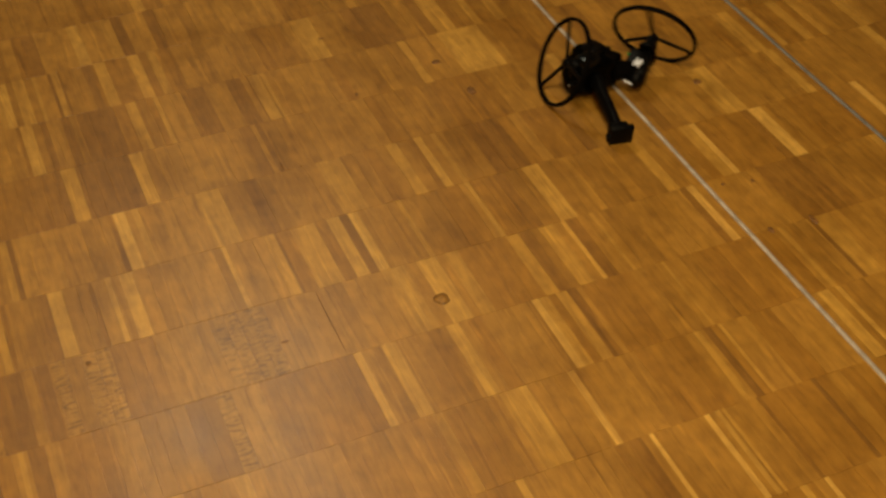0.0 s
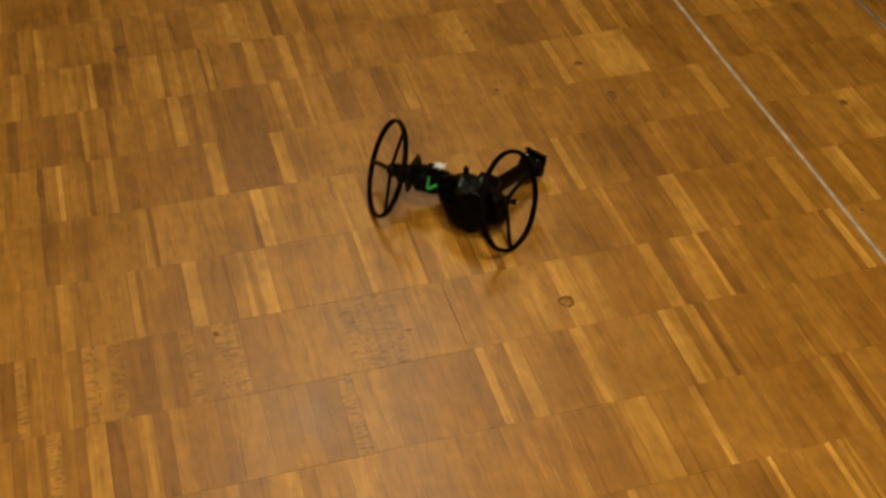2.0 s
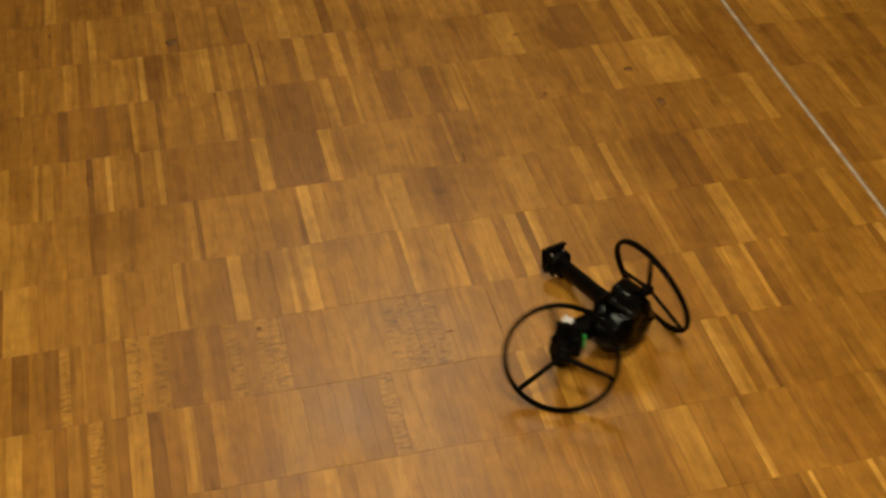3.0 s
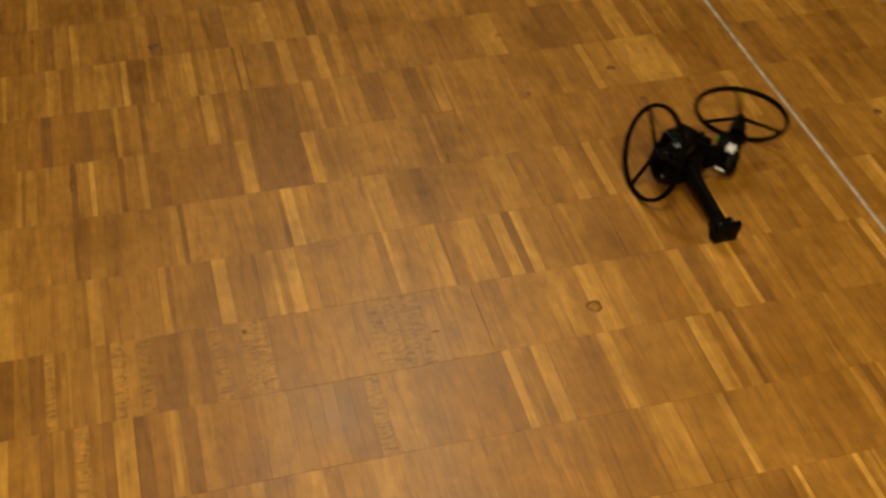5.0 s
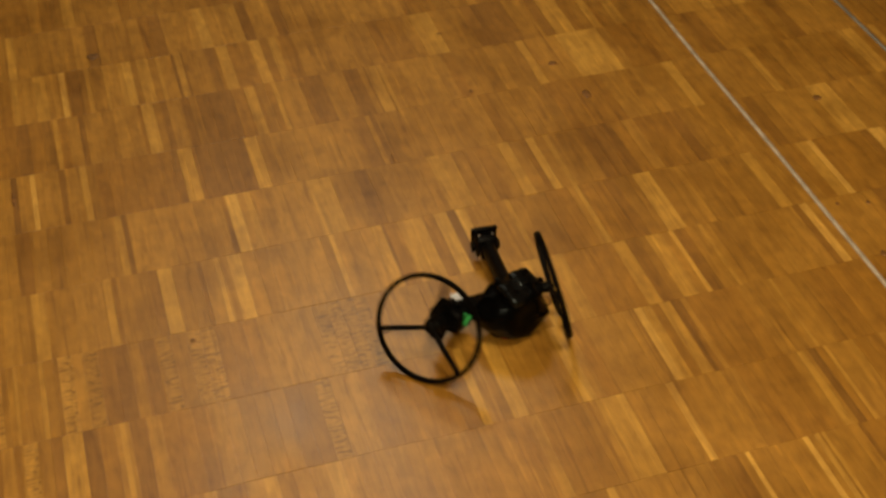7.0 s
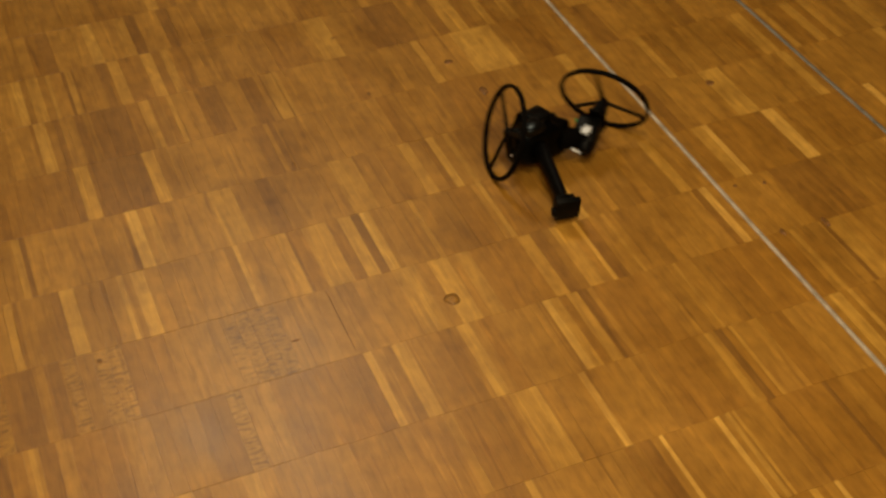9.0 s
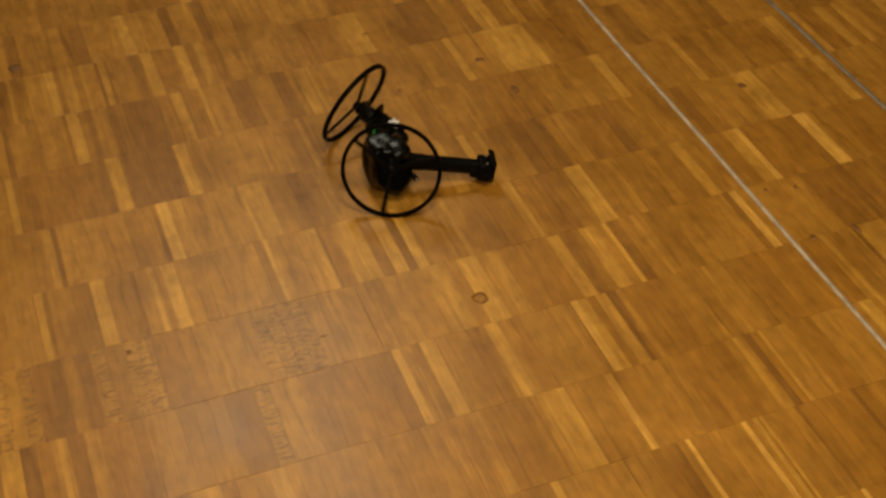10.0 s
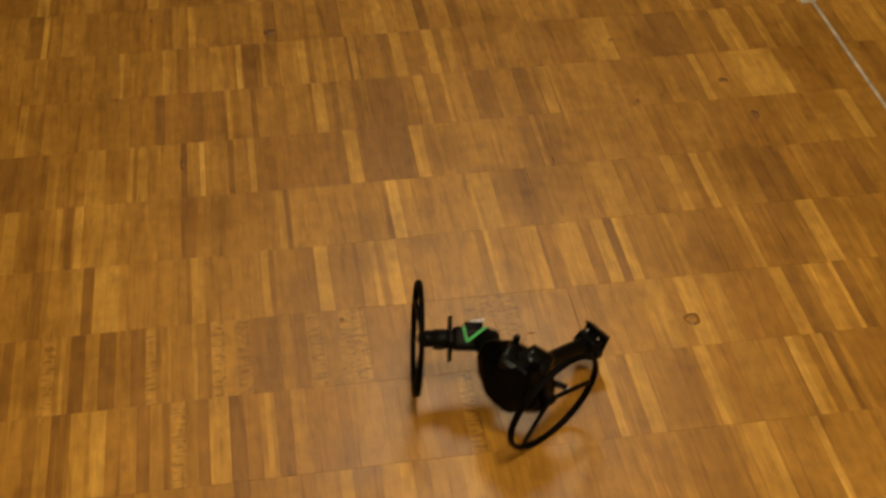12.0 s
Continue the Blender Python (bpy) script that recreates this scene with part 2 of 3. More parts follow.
def build_arm(robot):
    """The hinged side: motor, flange and gear case, in a space whose x faces forwards, y up and z out to the wheel."""
    bm = bmesh.new()
    put_box(bm, (0.044, 0.034, 0.056), pose(0.007, 0, 0.008), 0.006)
    arm = part("drive_arm", bm, BLACK, robot, "black motor arm hinged beside the body")
    bm = bmesh.new()
    put_tube(bm, [(0.010, -0.034), (0.015, -0.028), (0.0165, -0.016), (0.0165, 0.004)], seg=20)
    part("sleeve", bm, BLACK, arm)
    bm = bmesh.new()
    put_tube(bm, [(0.0120, 0.036), (0.0145, 0.040), (0.0145, 0.060), (0.0125, 0.062), (0.0125, 0.074), (0.0085, 0.076), (0.0085, 0.082)], seg=28)
    part("motor", bm, BLACK, arm)
    bm = bmesh.new()
    put_box(bm, (0.010, 0.008, 0.016), pose(0.004, -0.012, 0.055), 0.001)
    part("connector", bm, BLACK, arm)
    bm = bmesh.new()
    out = [(-0.011, -0.033), (0.009, -0.033), (0.014, -0.012), (0.024, -0.006), (0.024, 0.006), (0.014, 0.012), (0.010, 0.033), (-0.010, 0.033), (-0.020, 0.010), (-0.020, -0.010)]
    low = [bm.verts.new((x, y, 0.0355)) for x, y in out]
    top = [bm.verts.new((x, y, 0.0400)) for x, y in out]
    bm.faces.new(low[::-1])
    bm.faces.new(top)
    for i in range(len(out)):
        j = (i + 1) % len(out)
        bm.faces.new((low[i], low[j], top[j], top[i]))
    part("flange", bm, BLACK, arm, "black bracket plate with pointed ears")
    bm = bmesh.new()
    put_box(bm, (0.020, 0.009, 0.026), pose(0.004, 0.0205, 0.004), 0.002)
    part("plug", bm, BLACK, arm)
    # green tape: a band and a slanting strip on the front, folded over the top
    bm = bmesh.new()
    for size, m in (((0.0034, 0.023, 0.0038), pose(0.0290, 0.0055, 0.018, 14, 0, 0)), ((0.0046, 0.0038, 0.035), pose(0.0300, 0.0055, 0.002, 38, 0, 0))):
        put_box(bm, size, m, 0.0005)
    part("tape", bm, GREEN, arm, "bright green tape band crossing the arm", smooth=False)
    bm = bmesh.new()
    for turn, long in ((20, 0.022), (80, 0.016), (140, 0.020)):
        put_box(bm, (0.0046, 0.0036, long * 1.1), pose(0.001, 0.0265, -0.002) @ pose(0, 0, 0, 12 - turn / 9, turn, 0), 0.001)
    part("cable_tie", bm, WHITE, arm, "knotted white nylon cable tie")
    return arm


def build_robot():
    robot = new("robot")
    tagged(robot, "small black two-wheeled robot with splayed hoop wheels and a tail", "robot")
    # the body: a boxy pod, narrower towards the hinge, wrapped in taut black film with flat facets
    sides = [((0, 0, 1), 0.045), ((-0.3, 0.3, 0.9), 0.043), ((0.15, 0.5, 0.85), 0.043), ((-0.45, -0.2, 0.85), 0.044),
             ((0, 0, -1), 0.042), ((0.05, -1, 0.1), 0.036), ((-0.4, -0.8, 0.4), 0.044), ((-0.25, -0.65, -0.7), 0.049), ((0.6, -0.6, -0.55), 0.056),
             ((0, 1, 0), 0.036), ((0.4, 0.8, 0.3), 0.046), ((-0.5, 0.8, 0.1), 0.044), ((0, 0.7, -0.7), 0.045),
             ((1, -0.2, 0.47), 0.0495), ((0.85, 0, -0.5), 0.074), ((0.6, 0.7, 0), 0.055), ((0.6, 0.5, -0.6), 0.058),
             ((-1, 0, 0), 0.062), ((-0.8, -0.3, 0.5), 0.056), ((-0.8, 0.3, -0.5), 0.050), ((-0.75, 0.6, 0.2), 0.055), ((-0.7, -0.6, -0.3), 0.047)]
    sides = [(Vector(n).normalized(), d) for n, d in sides]
    bm = bmesh.new()
    bmesh.ops.create_icosphere(bm, subdivisions=5, radius=1.0)
    for v in bm.verts:
        way = v.co.normalized()
        p = way / sum((max(0.0, n.dot(way)) / d) ** 22 for n, d in sides) ** (1 / 22)
        crease = noise.noise(p * 46) * 0.0027 + abs(noise.noise(p * 80 + Vector((3, 1, 7)))) * 0.0016
        v.co = Vector((0.039, 0.006, -0.028)) + p + way * (crease - 0.001)
    body = part("body", bm, FILM, robot, "boxy black pod wrapped in taut glossy film", smooth=False)
    for p in body.data.polygons:
        p.use_smooth = True
    # lid added where the wrap reflects the lamps, ruffled to break up the highlight
    bm = bmesh.new()
    put_box(bm, (0.048, 0.046, 0.012), pose(0.044, -0.001, 0.0110, 3, 5, 8), 0.005)
    bmesh.ops.subdivide_edges(bm, edges=list(bm.edges), cuts=3, use_grid_fill=True)
    for v in bm.verts:
        v.co += Vector((noise.noise(v.co * 60), noise.noise(v.co * 60 + Vector((5, 0, 0))), noise.noise(v.co * 60 + Vector((0, 5, 0))))) * 0.0022
    part("lid", bm, TAPE, body, "glossy black lid added to catch highlights on the pod")
    bm = bmesh.new()
    put_box(bm, (0.040, 0.036, 0.022), pose(0.064, 0.020, 0.005, 4, 12, 8), 0.007)
    part("tail_mount", bm, TAPE, body, "raised black mount of the tail")
    bm = bmesh.new()
    put_tube(bm, [(0.0045, 0.0), (0.0050, 0.002), (0.0050, 0.010), (0.0036, 0.012)], pose(0.023, 0.025, 0.0125), 16)
    part("knob", bm, BLACK, body, "small black switch knob")
    bm = bmesh.new()
    put_box(bm, (0.050, 0.044, 0.016), pose(0.024, 0.012, -0.052, 6, -8, 4), 0.004)
    part("battery", bm, BLACK, body, "flat black battery under the pod")
    bm = bmesh.new()
    put_box(bm, (0.014, 0.010, 0.011), pose(0.0626, -0.0235, -0.0568, 15, 10, 20), 0.003)
    part("pad", bm, GREYP, body, "pale grey foam pad under the body")
    bm = bmesh.new()
    put_pipe(bm, [(0.022 + 0.006 * math.cos(a), -0.008 - 0.005 * math.sin(a), -0.066 - 0.007 * math.sin(a)) for a in (0.35 * i for i in range(10))], 0.0016)
    part("wire", bm, RED, body, "loop of red wire")
    # hinge between the pod and the arm
    bm = bmesh.new()
    put_rod(bm, JOINT + Vector((0.004, -0.002, 0.001)), (0.012, 0.026, -0.030), 0.0165, 20, 0.021)
    part("hinge", bm, RUBBER, robot, "black rubber sleeve of the hinge")
    bm = bmesh.new()
    for turn, long in ((15, 0.024), (75, 0.017), (130, 0.015)):
        put_box(bm, (0.0034, 0.0030, long * 0.75), Matrix.Translation((-0.0095, 0.0535, -0.0475)) @ pose(0, 0, 0, 70, turn, 30), 0.001)
    part("cable_tie", bm, WHITE, robot, "white nylon cable tie on the hinge")
    # fixed side: motor and axle
    bm = bmesh.new()
    put_tube(bm, [(0.0125, -0.006), (0.0125, 0.028), (0.0105, 0.030), (0.0060, 0.036), (0.0050, 0.046)], seg=28)
    arm_b = part("motor", bm, BLACK, robot, "short black motor set into the pod")
    bm = bmesh.new()
    put_rod(bm, (0.080, 0.030, -0.031), (0.112, 0.034, -0.029), 0.0048)
    part("bolt", bm, BLACK, robot)
    bm = bmesh.new()
    bmesh.ops.create_uvsphere(bm, u_segments=12, v_segments=8, radius=0.0022, matrix=pose(0.113, 0.034, -0.029))
    part("screw", bm, STEEL, robot, "bright steel screw head")
    # the tail
    way = (TIP - ROOT).normalized()
    t = Matrix.Translation(TIP) @ axes(way)
    bm = bmesh.new()
    put_tube(bm, [(0.0155, 0.0), (0.0155, 0.034), (0.0142, 0.040), (0.0136, (TIP - ROOT).length)], Matrix.Translation(ROOT) @ axes(way) @ Matrix.Diagonal((0.82, 1.06, 1, 1)), 28)
    tail = part("tail", bm, BLACK, robot, "straight black tail tube")
    bm = bmesh.new()
    put_box(bm, (0.036, 0.034, 0.026), t @ pose(0, -0.001, -0.005), 0.004)
    block = part("end_block", bm, BLACK, tail)
    for sx in (-1, 1):
        bm = bmesh.new()
        put_tube(bm, [(0.0075, -0.003), (0.0085, -0.002), (0.0085, 0.002), (0.0075, 0.003)], t @ pose(0.0205 * sx, -0.006, 0.000, 0, 90, 0), 18)
        part("side_cap", bm, BLACK, block)
    bm = bmesh.new()
    put_box(bm, (0.026, 0.018, 0.016), t @ pose(0, -0.007, -0.022), 0.003)
    part("clamp", bm, BLACK, block)
    bm = bmesh.new()
    put_box(bm, (0.043, 0.040, 0.0035), t @ pose(0, 0.004, 0.009), 0.0012)
    put_box(bm, (0.043, 0.004, 0.010), t @ pose(0, 0.022, 0.005, 25), 0.001)
    part("end_plate", bm, BLACK, tail, "black end plate across the tail")
    for s in (-1, 1):
        bm = bmesh.new()
        bmesh.ops.create_uvsphere(bm, u_segments=10, v_segments=6, radius=0.0022, matrix=t @ pose(0.011 * s, 0.0165, -0.004))
        part("screw", bm, STEEL, tail)
    bm = bmesh.new()
    bmesh.ops.create_uvsphere(bm, u_segments=20, v_segments=12, radius=0.0085, matrix=t @ pose(0.008, -0.014, -0.012))
    part("skid", bm, STEEL, tail, "dull steel ball skid under the tail")
    arm = build_arm(robot)
    return robot, arm, arm_b, build_wheel(arm), build_wheel(arm_b)


robot, arm_a, arm_b, wheel_a, wheel_b = build_robot()


# ---- grey strips let into the floor ----
def floor_strip(name, x, y0, y1, material, label):
    bm = bmesh.new()
    prof = [(-0.0046, -0.003), (-0.0042, 0.0006), (-0.0024, 0.0019), (0.0, 0.0023), (0.0024, 0.0019), (0.0042, 0.0006), (0.0046, -0.003)]
    n = 160
    rings = []
    for i in range(n + 1):
        y = y0 + (y1 - y0) * i / n
        wob = 0.0014 * noise.noise(Vector((x * 9, y * 3.1, 0)))
        rings.append([bm.verts.new((x + wob + px, y, pz)) for px, pz in prof])
    for a, b in zip(rings, rings[1:]):
        for k in range(len(prof) - 1):
            bm.faces.new((a[k], a[k + 1], b[k + 1], b[k]))
    bm.faces.new(rings[0])
    bm.faces.new(rings[-1][::-1])
    bmesh.ops.recalc_face_normals(bm, faces=bm.faces)
    return tagged(new(name, mesh_of(bm, name, material)), label, "floor strip", "grey strips on the parquet")


strip = floor_strip("floor_strip", 0.542, -2.4, 0.80, STRIP, "narrow grey metal strip along the parquet fingers")
bm = bmesh.new()
put_box(bm, (0.034, 0.014, 0.006), pose(0.532, 0.803, 0.0005), 0.0015)
part("end_cap", bm, STRIP, strip, "short grey end cap")
floor_strip("floor_strip", 0.915, -2.4, 3.2, DULL, "dull blue-grey metal strip along the parquet fingers")

# ---- knots and dark marks in the wood ----
def knot(x, y, rx, ry, turn, material, label):
    """A flat, uneven oval let into the wood, a hair above it."""
    bm = bmesh.new()
    put_tube(bm, [(1.0, -2.0), (1.0, 0.35), (0.6, 0.45)], seg=24)
    for v in bm.verts:
        a = math.atan2(v.co.y, v.co.x)
        s = 1 + 0.28 * noise.noise(Vector((math.cos(a) * 1.3 + x * 50, math.sin(a) * 1.3 + y * 50, 0)))
        v.co = Vector((v.co.x * rx * s, v.co.y * ry * s, v.co.z * 0.001))
    ob = new("knot", mesh_of(bm, "knot", material))
    ob.parent = floor
    ob.matrix_basis = pose(x, y, 0, 0, 0, turn)
    return tagged(ob, label)


SMUDGES = [(0.572, -0.021, 0.004, 0.005), (0.699, 0.277, 0.010, 0.011), (0.580, -0.160, 0.006, 0.010), (0.662, -0.166, 0.006, 0.016),
           (-0.846, 0.913, 0.004, 0.010), (-0.788, 0.418, 0.005, 0.024), (0.078, 0.713, 0.008, 0.003), (0.284, 0.421, 0.010, 0.018),
           (0.075, 0.495, 0.004, 0.009), (-0.126, 0.335, 0.0025, 0.016), (0.625, -0.033, 0.004, 0.006),
           (-0.257, -0.094, 0.008, 0.0026), (-0.546, -0.022, 0.005, 0.006), (0.259, 0.541, 0.012, 0.009)]
SMUDGE = plain("dark_mark", (0.19, 0.088, 0.022), 0.5, noise_scale=90, spread=0.5)
KNOT_RING = plain("knot_ring", (0.225, 0.110, 0.026), 0.5, noise_scale=120, spread=0.45)
KNOT_CORE = plain("knot_core", (0.32, 0.160, 0.028), 0.45, noise_scale=120, spread=0.3)
knot(0.001, -0.100, 0.0120, 0.0140, 20, KNOT_RING, "dark ring of a wood knot")
knot(0.0005, -0.1005, 0.0085, 0.0105, 20, KNOT_CORE, "brown core of a wood knot").location.z = 0.0004
knot(-0.608, 0.838, 0.0120, 0.0110, 0, KNOT, "dark brown oval wood knot")
for x, y, rx, ry in SMUDGES:
    knot(x, y, rx * 0.8, ry * 0.8, 0, SMUDGE, "small dark mark in the wood")
knot(-0.179, -0.080, 0.0008, 0.076, 0, KNOT, "dark open joint between two fingers")

# ---- the parquet ----
ROW, WIDE, THICK = 0.160, 0.0225, 0.0035
rng = random.Random(11)
# pieces set apart in each row: where and how many millimetres wide
MARKS = {tone: {} for tone in TONES}


def mark(tone, row, *pieces):
    MARKS[tone][row] = pieces


mark("sliver", -5, (0.350, 8))
mark("sliver", -4, (0.166, 7), (0.258, 9))
mark("sliver", -3, (0.116, 13))
mark("sliver", -2, (0.137, 14))
mark("sliver", -1, (0.514, 15))
mark("sliver", 0, (-0.059, 12), (0.614, 12), (0.749, 26), (0.974, 17))
mark("sliver", 1, (-0.426, 21))
mark("sliver", 2, (-0.753, 8))
mark("sliver", 4, (-0.675, 11))
mark("straw", -4, (-0.043, 10), (0.276, 8))
mark("straw", -3, (0.598, 8))
mark("straw", -2, (-0.913, 29), (-0.166, 15), (-0.114, 23), (-0.007, 21))
mark("straw", -1, (-0.974, 6), (-0.041, 12), (0.007, 20), (0.024, 15), (0.266, 9))
mark("straw", 0, (-0.911, 36), (-0.480, 9), (-0.448, 34), (-0.285, 8), (-0.051, 8), (0.158, 8), (0.270, 10))
mark("straw", 1, (-0.964, 14), (0.128, 15), (0.718, 27), (0.885, 21))
mark("straw", 2, (-0.665, 12))
mark("straw", 3, (-0.529, 22), (0.334, 89), (0.335, 67))
mark("straw", 4, (-0.549, 16))
mark("straw", 5, (-1.056, 12), (-0.384, 29))
mark("straw", 6, (-1.067, 23))
mark("pale", -5, (0.313, 10))
mark("pale", -4, (0.287, 5), (0.538, 8))
mark("pale", -3, (-0.571, 16), (-0.100, 17), (0.004, 13), (0.019, 25), (0.334, 13), (0.377, 8))
mark("pale", -2, (-0.944, 23), (-0.754, 7), (-0.732, 7), (-0.672, 8), (0.151, 15), (0.183, 17), (0.369, 5), (0.595, 9))
mark("pale", -1, (-0.814, 4), (-0.776, 8), (-0.031, 12), (0.170, 28), (0.227, 15), (0.319, 6))
mark("pale", 0, (-0.962, 23), (-0.659, 12), (-0.207, 19), (-0.165, 7), (0.028, 9))
mark("pale", 1, (-1.077, 23), (-0.997, 10), (-0.925, 28), (-0.623, 13), (-0.399, 14), (0.159, 10))
mark("pale", 2, (-0.951, 10), (-0.931, 13), (-0.880, 10), (-0.483, 26), (-0.360, 25), (0.645, 17), (0.869, 25), (0.933, 14), (1.034, 11), (1.139, 11))
mark("pale", 3, (-1.079, 15), (-0.700, 9), (-0.333, 18), (-0.285, 8), (-0.072, 7), (0.221, 17))
mark("pale", 4, (-0.903, 9), (-0.817, 13), (-0.766, 11), (-0.714, 28), (-0.627, 8), (-0.487, 8), (-0.448, 13), (-0.362, 34), (-0.255, 17), (0.329, 29), (0.397, 17))
mark("pale", 5, (-0.765, 14))
mark("light", -4, (0.060, 67))
mark("light", -3, (-0.418, 21), (-0.114, 12))
mark("light", -2, (-0.993, 20), (-0.833, 19), (-0.513, 38), (-0.342, 31))
mark("light", -1, (-0.387, 81), (-0.238, 46), (0.426, 53))
mark("light", 0, (-0.875, 9), (-0.792, 11), (-0.698, 40), (-0.495, 21), (-0.327, 64), (0.348, 13))
mark("light", 1, (-0.589, 39), (-0.453, 14), (-0.323, 53))
mark("light", 2, (-0.846, 8), (-0.682, 25), (0.060, 31))
mark("light", 3, (-0.481, 22), (-0.259, 32), (-0.110, 11), (0.025, 41), (0.151, 33))
mark("light", 4, (-0.579, 25))
mark("light", 5, (-1.109, 28), (-1.003, 28), (-0.796, 17), (-0.677, 14), (-0.435, 34), (-0.075, 41), (-0.042, 65), (-0.038, 99), (-0.002, 47))
mark("russet", -4, (0.387, 65))
mark("russet", -3, (0.270, 94), (0.444, 59))
mark("russet", -2, (-0.254, 112), (0.262, 75))
mark("russet", -1, (0.110, 79))
mark("russet", 0, (0.867, 102))
mark("russet", 2, (-0.583, 66), (-0.579, 122), (0.279, 100))
mark("russet", 3, (0.471, 60))
mark("russet", 4, (0.358, 46))
mark("russet", 5, (-0.867, 106))
mark("dark", -4, (0.108, 7), (0.347, 7))
mark("dark", -3, (-0.013, 5))
mark("dark", -2, (-1.010, 15), (-0.972, 23), (-0.852, 16), (-0.819, 8), (-0.767, 16), (-0.414, 46), (-0.184, 25), (0.205, 9))
mark("dark", -1, (-1.055, 17), (-0.956, 32), (-0.907, 25), (-0.661, 52), (-0.616, 24), (0.119, 36), (0.700, 99))
mark("dark", 0, (-1.020, 13), (-0.942, 18), (-0.647, 7), (-0.585, 14), (-0.508, 9))
mark("dark", 1, (-1.038, 19), (-0.980, 12), (-0.781, 24), (-0.613, 9), (0.246, 68))
mark("dark", 2, (-1.062, 85), (-0.703, 10), (-0.434, 148), (-0.129, 10))
mark("dark", 3, (-0.653, 11), (-0.457, 16), (-0.410, 43), (-0.392, 66), (-0.320, 9), (-0.213, 22))
mark("dark", 4, (-0.656, 22), (-0.384, 15), (0.180, 46), (0.213, 44), (0.297, 20))
mark("dark", 5, (-1.072, 28), (-0.839, 72), (-0.605, 23), (-0.474, 23))
mark("deep", -4, (0.442, 8))
mark("deep", -3, (0.354, 13))
mark("deep", -2, (0.197, 7), (0.656, 9))
mark("deep", 2, (-0.786, 10))
mark("deep", 3, (-0.828, 18))
mark("flecked", -2, (-0.370, 46))
mark("flecked", -1, (-0.692, 34), (-0.592, 36), (-0.537, 40), (-0.318, 92))
mark("pale_flecked", -2, (-0.802, 20))
mark("pale_flecked", -1, (-0.994, 17), (-0.843, 17), (-0.740, 21))


def row_end(row, x):
    """Where the joint below a row runs: never quite straight."""
    return row * ROW + 0.0045 * noise.noise(Vector((x * 1.9, row * 7.3, 0.5))) + 0.0012 * noise.noise(Vector((x * 17, row * 3.1, 2.5)))


def finger_verts(x, y, w, l, top, gap):
    """Corners round the foot and a slightly bevelled top."""
    g, h, b = gap * 0.14, gap * 0.75, 0.00012
    x0, x1, y0, y1 = x + g, x + w - g, y + h, y + l - h
    low = [(x0, y0, -THICK - 0.002), (x1, y0, -THICK - 0.002), (x1, y1, -THICK - 0.002), (x0, y1, -THICK - 0.002)]
    mid = [(a, c, top - b) for a, c, _ in low]
    up = [(x0 + b, y0 + b, top), (x1 - b, y0 + b, top), (x1 - b, y1 - b, top), (x0 + b, y1 - b, top)]
    return low + mid + up


FACES = [(8, 9, 10, 11)] + [f for k in range(4) for f in ((4 + k, 4 + (k + 1) % 4, 8 + (k + 1) % 4, 8 + k), (k, (k + 1) % 4, 4 + (k + 1) % 4, 4 + k))]
SHARED = {}
rest = {tone: [] for tone in TONES}
singles = 0


def tone_at(row, x, w, block):
    for tone, table in MARKS.items():
        if any(m > 26 and abs(x + w / 2 - p) < m / 2000 for p, m in table.get(row, ())):
            return tone
    return block if rng.random() < 0.66 else rng.choices(("mid", "light", "pale", "straw", "russet", "dark"), (36, 22, 14, 4, 12, 12))[0]


def pieces_of(row, x, w, tone):
    """A finger, cut where a narrow piece of another tone is let in."""
    cuts = [(p - m / 2000, p + m / 2000, t) for t, table in MARKS.items() for p, m in table.get(row, ()) if m <= 26]
    out = [(x, x + w, tone)]
    for a, b, t in cuts:
        nxt = []
        for lo, hi, was in out:
            p, q = max(a, lo), min(b, hi)
            if q - p < 0.002:
                nxt.append((lo, hi, was))
                continue
            p, q = (lo if p - lo < 0.002 else p), (hi if hi - q < 0.002 else q)
            nxt += [piece for piece in ((lo, p, was), (p, q, t), (q, hi, was)) if piece[1] - piece[0] > 0.001]
        out = nxt
    return out


for row in range(-22, 28):
    x = X0 + rng.uniform(-0.02, 0.0)
    count, block, gap = 0, "mid", 0.0002
    while x < X1:
        if count % 7 == 0:
            # a square of fingers from one board, with its own tone and its own joint
            block = rng.choices(("mid", "light", "russet"), (62, 20, 18))[0]
            gap = rng.choice((0.00008, 0.00015, 0.00025, 0.00040))
        count += 1
        w = WIDE + 0.0009 * rng.choice((-1, 0, 0, 1))
        top = rng.choice((-0.00012, 0.0, 0.0001))
        open_by = gap + (0.0002 if rng.random() < 0.08 else 0.0)
        y = row_end(row, x)
        long = row_end(row + 1, x) - y
        for lo, hi, tone in pieces_of(row, x, w, tone_at(row, x, w, block)):
            if -3 <= row <= 2 and -0.55 < x < 0.56 and singles < 300:
                key = (round((hi - lo) * 1e4), round(long * 2000), top, open_by)
                if key not in SHARED:
                    me = bpy.data.meshes.new("finger")
                    me.from_pydata(finger_verts(0, 0, key[0] / 1e4, long, top, open_by), [], FACES)
                    me.materials.append(OAK["one"]["mid"])
                    SHARED[key] = me
                ob = new("finger", SHARED[key])
                ob.parent = floor
                ob.location = (lo, y, 0)
                ob.material_slots[0].link = "OBJECT"
                ob.material_slots[0].material = OAK["one"][tone]
                singles += 1
            else:
                rest[tone].append((lo, y, hi - lo, long, top, open_by))
        x += w
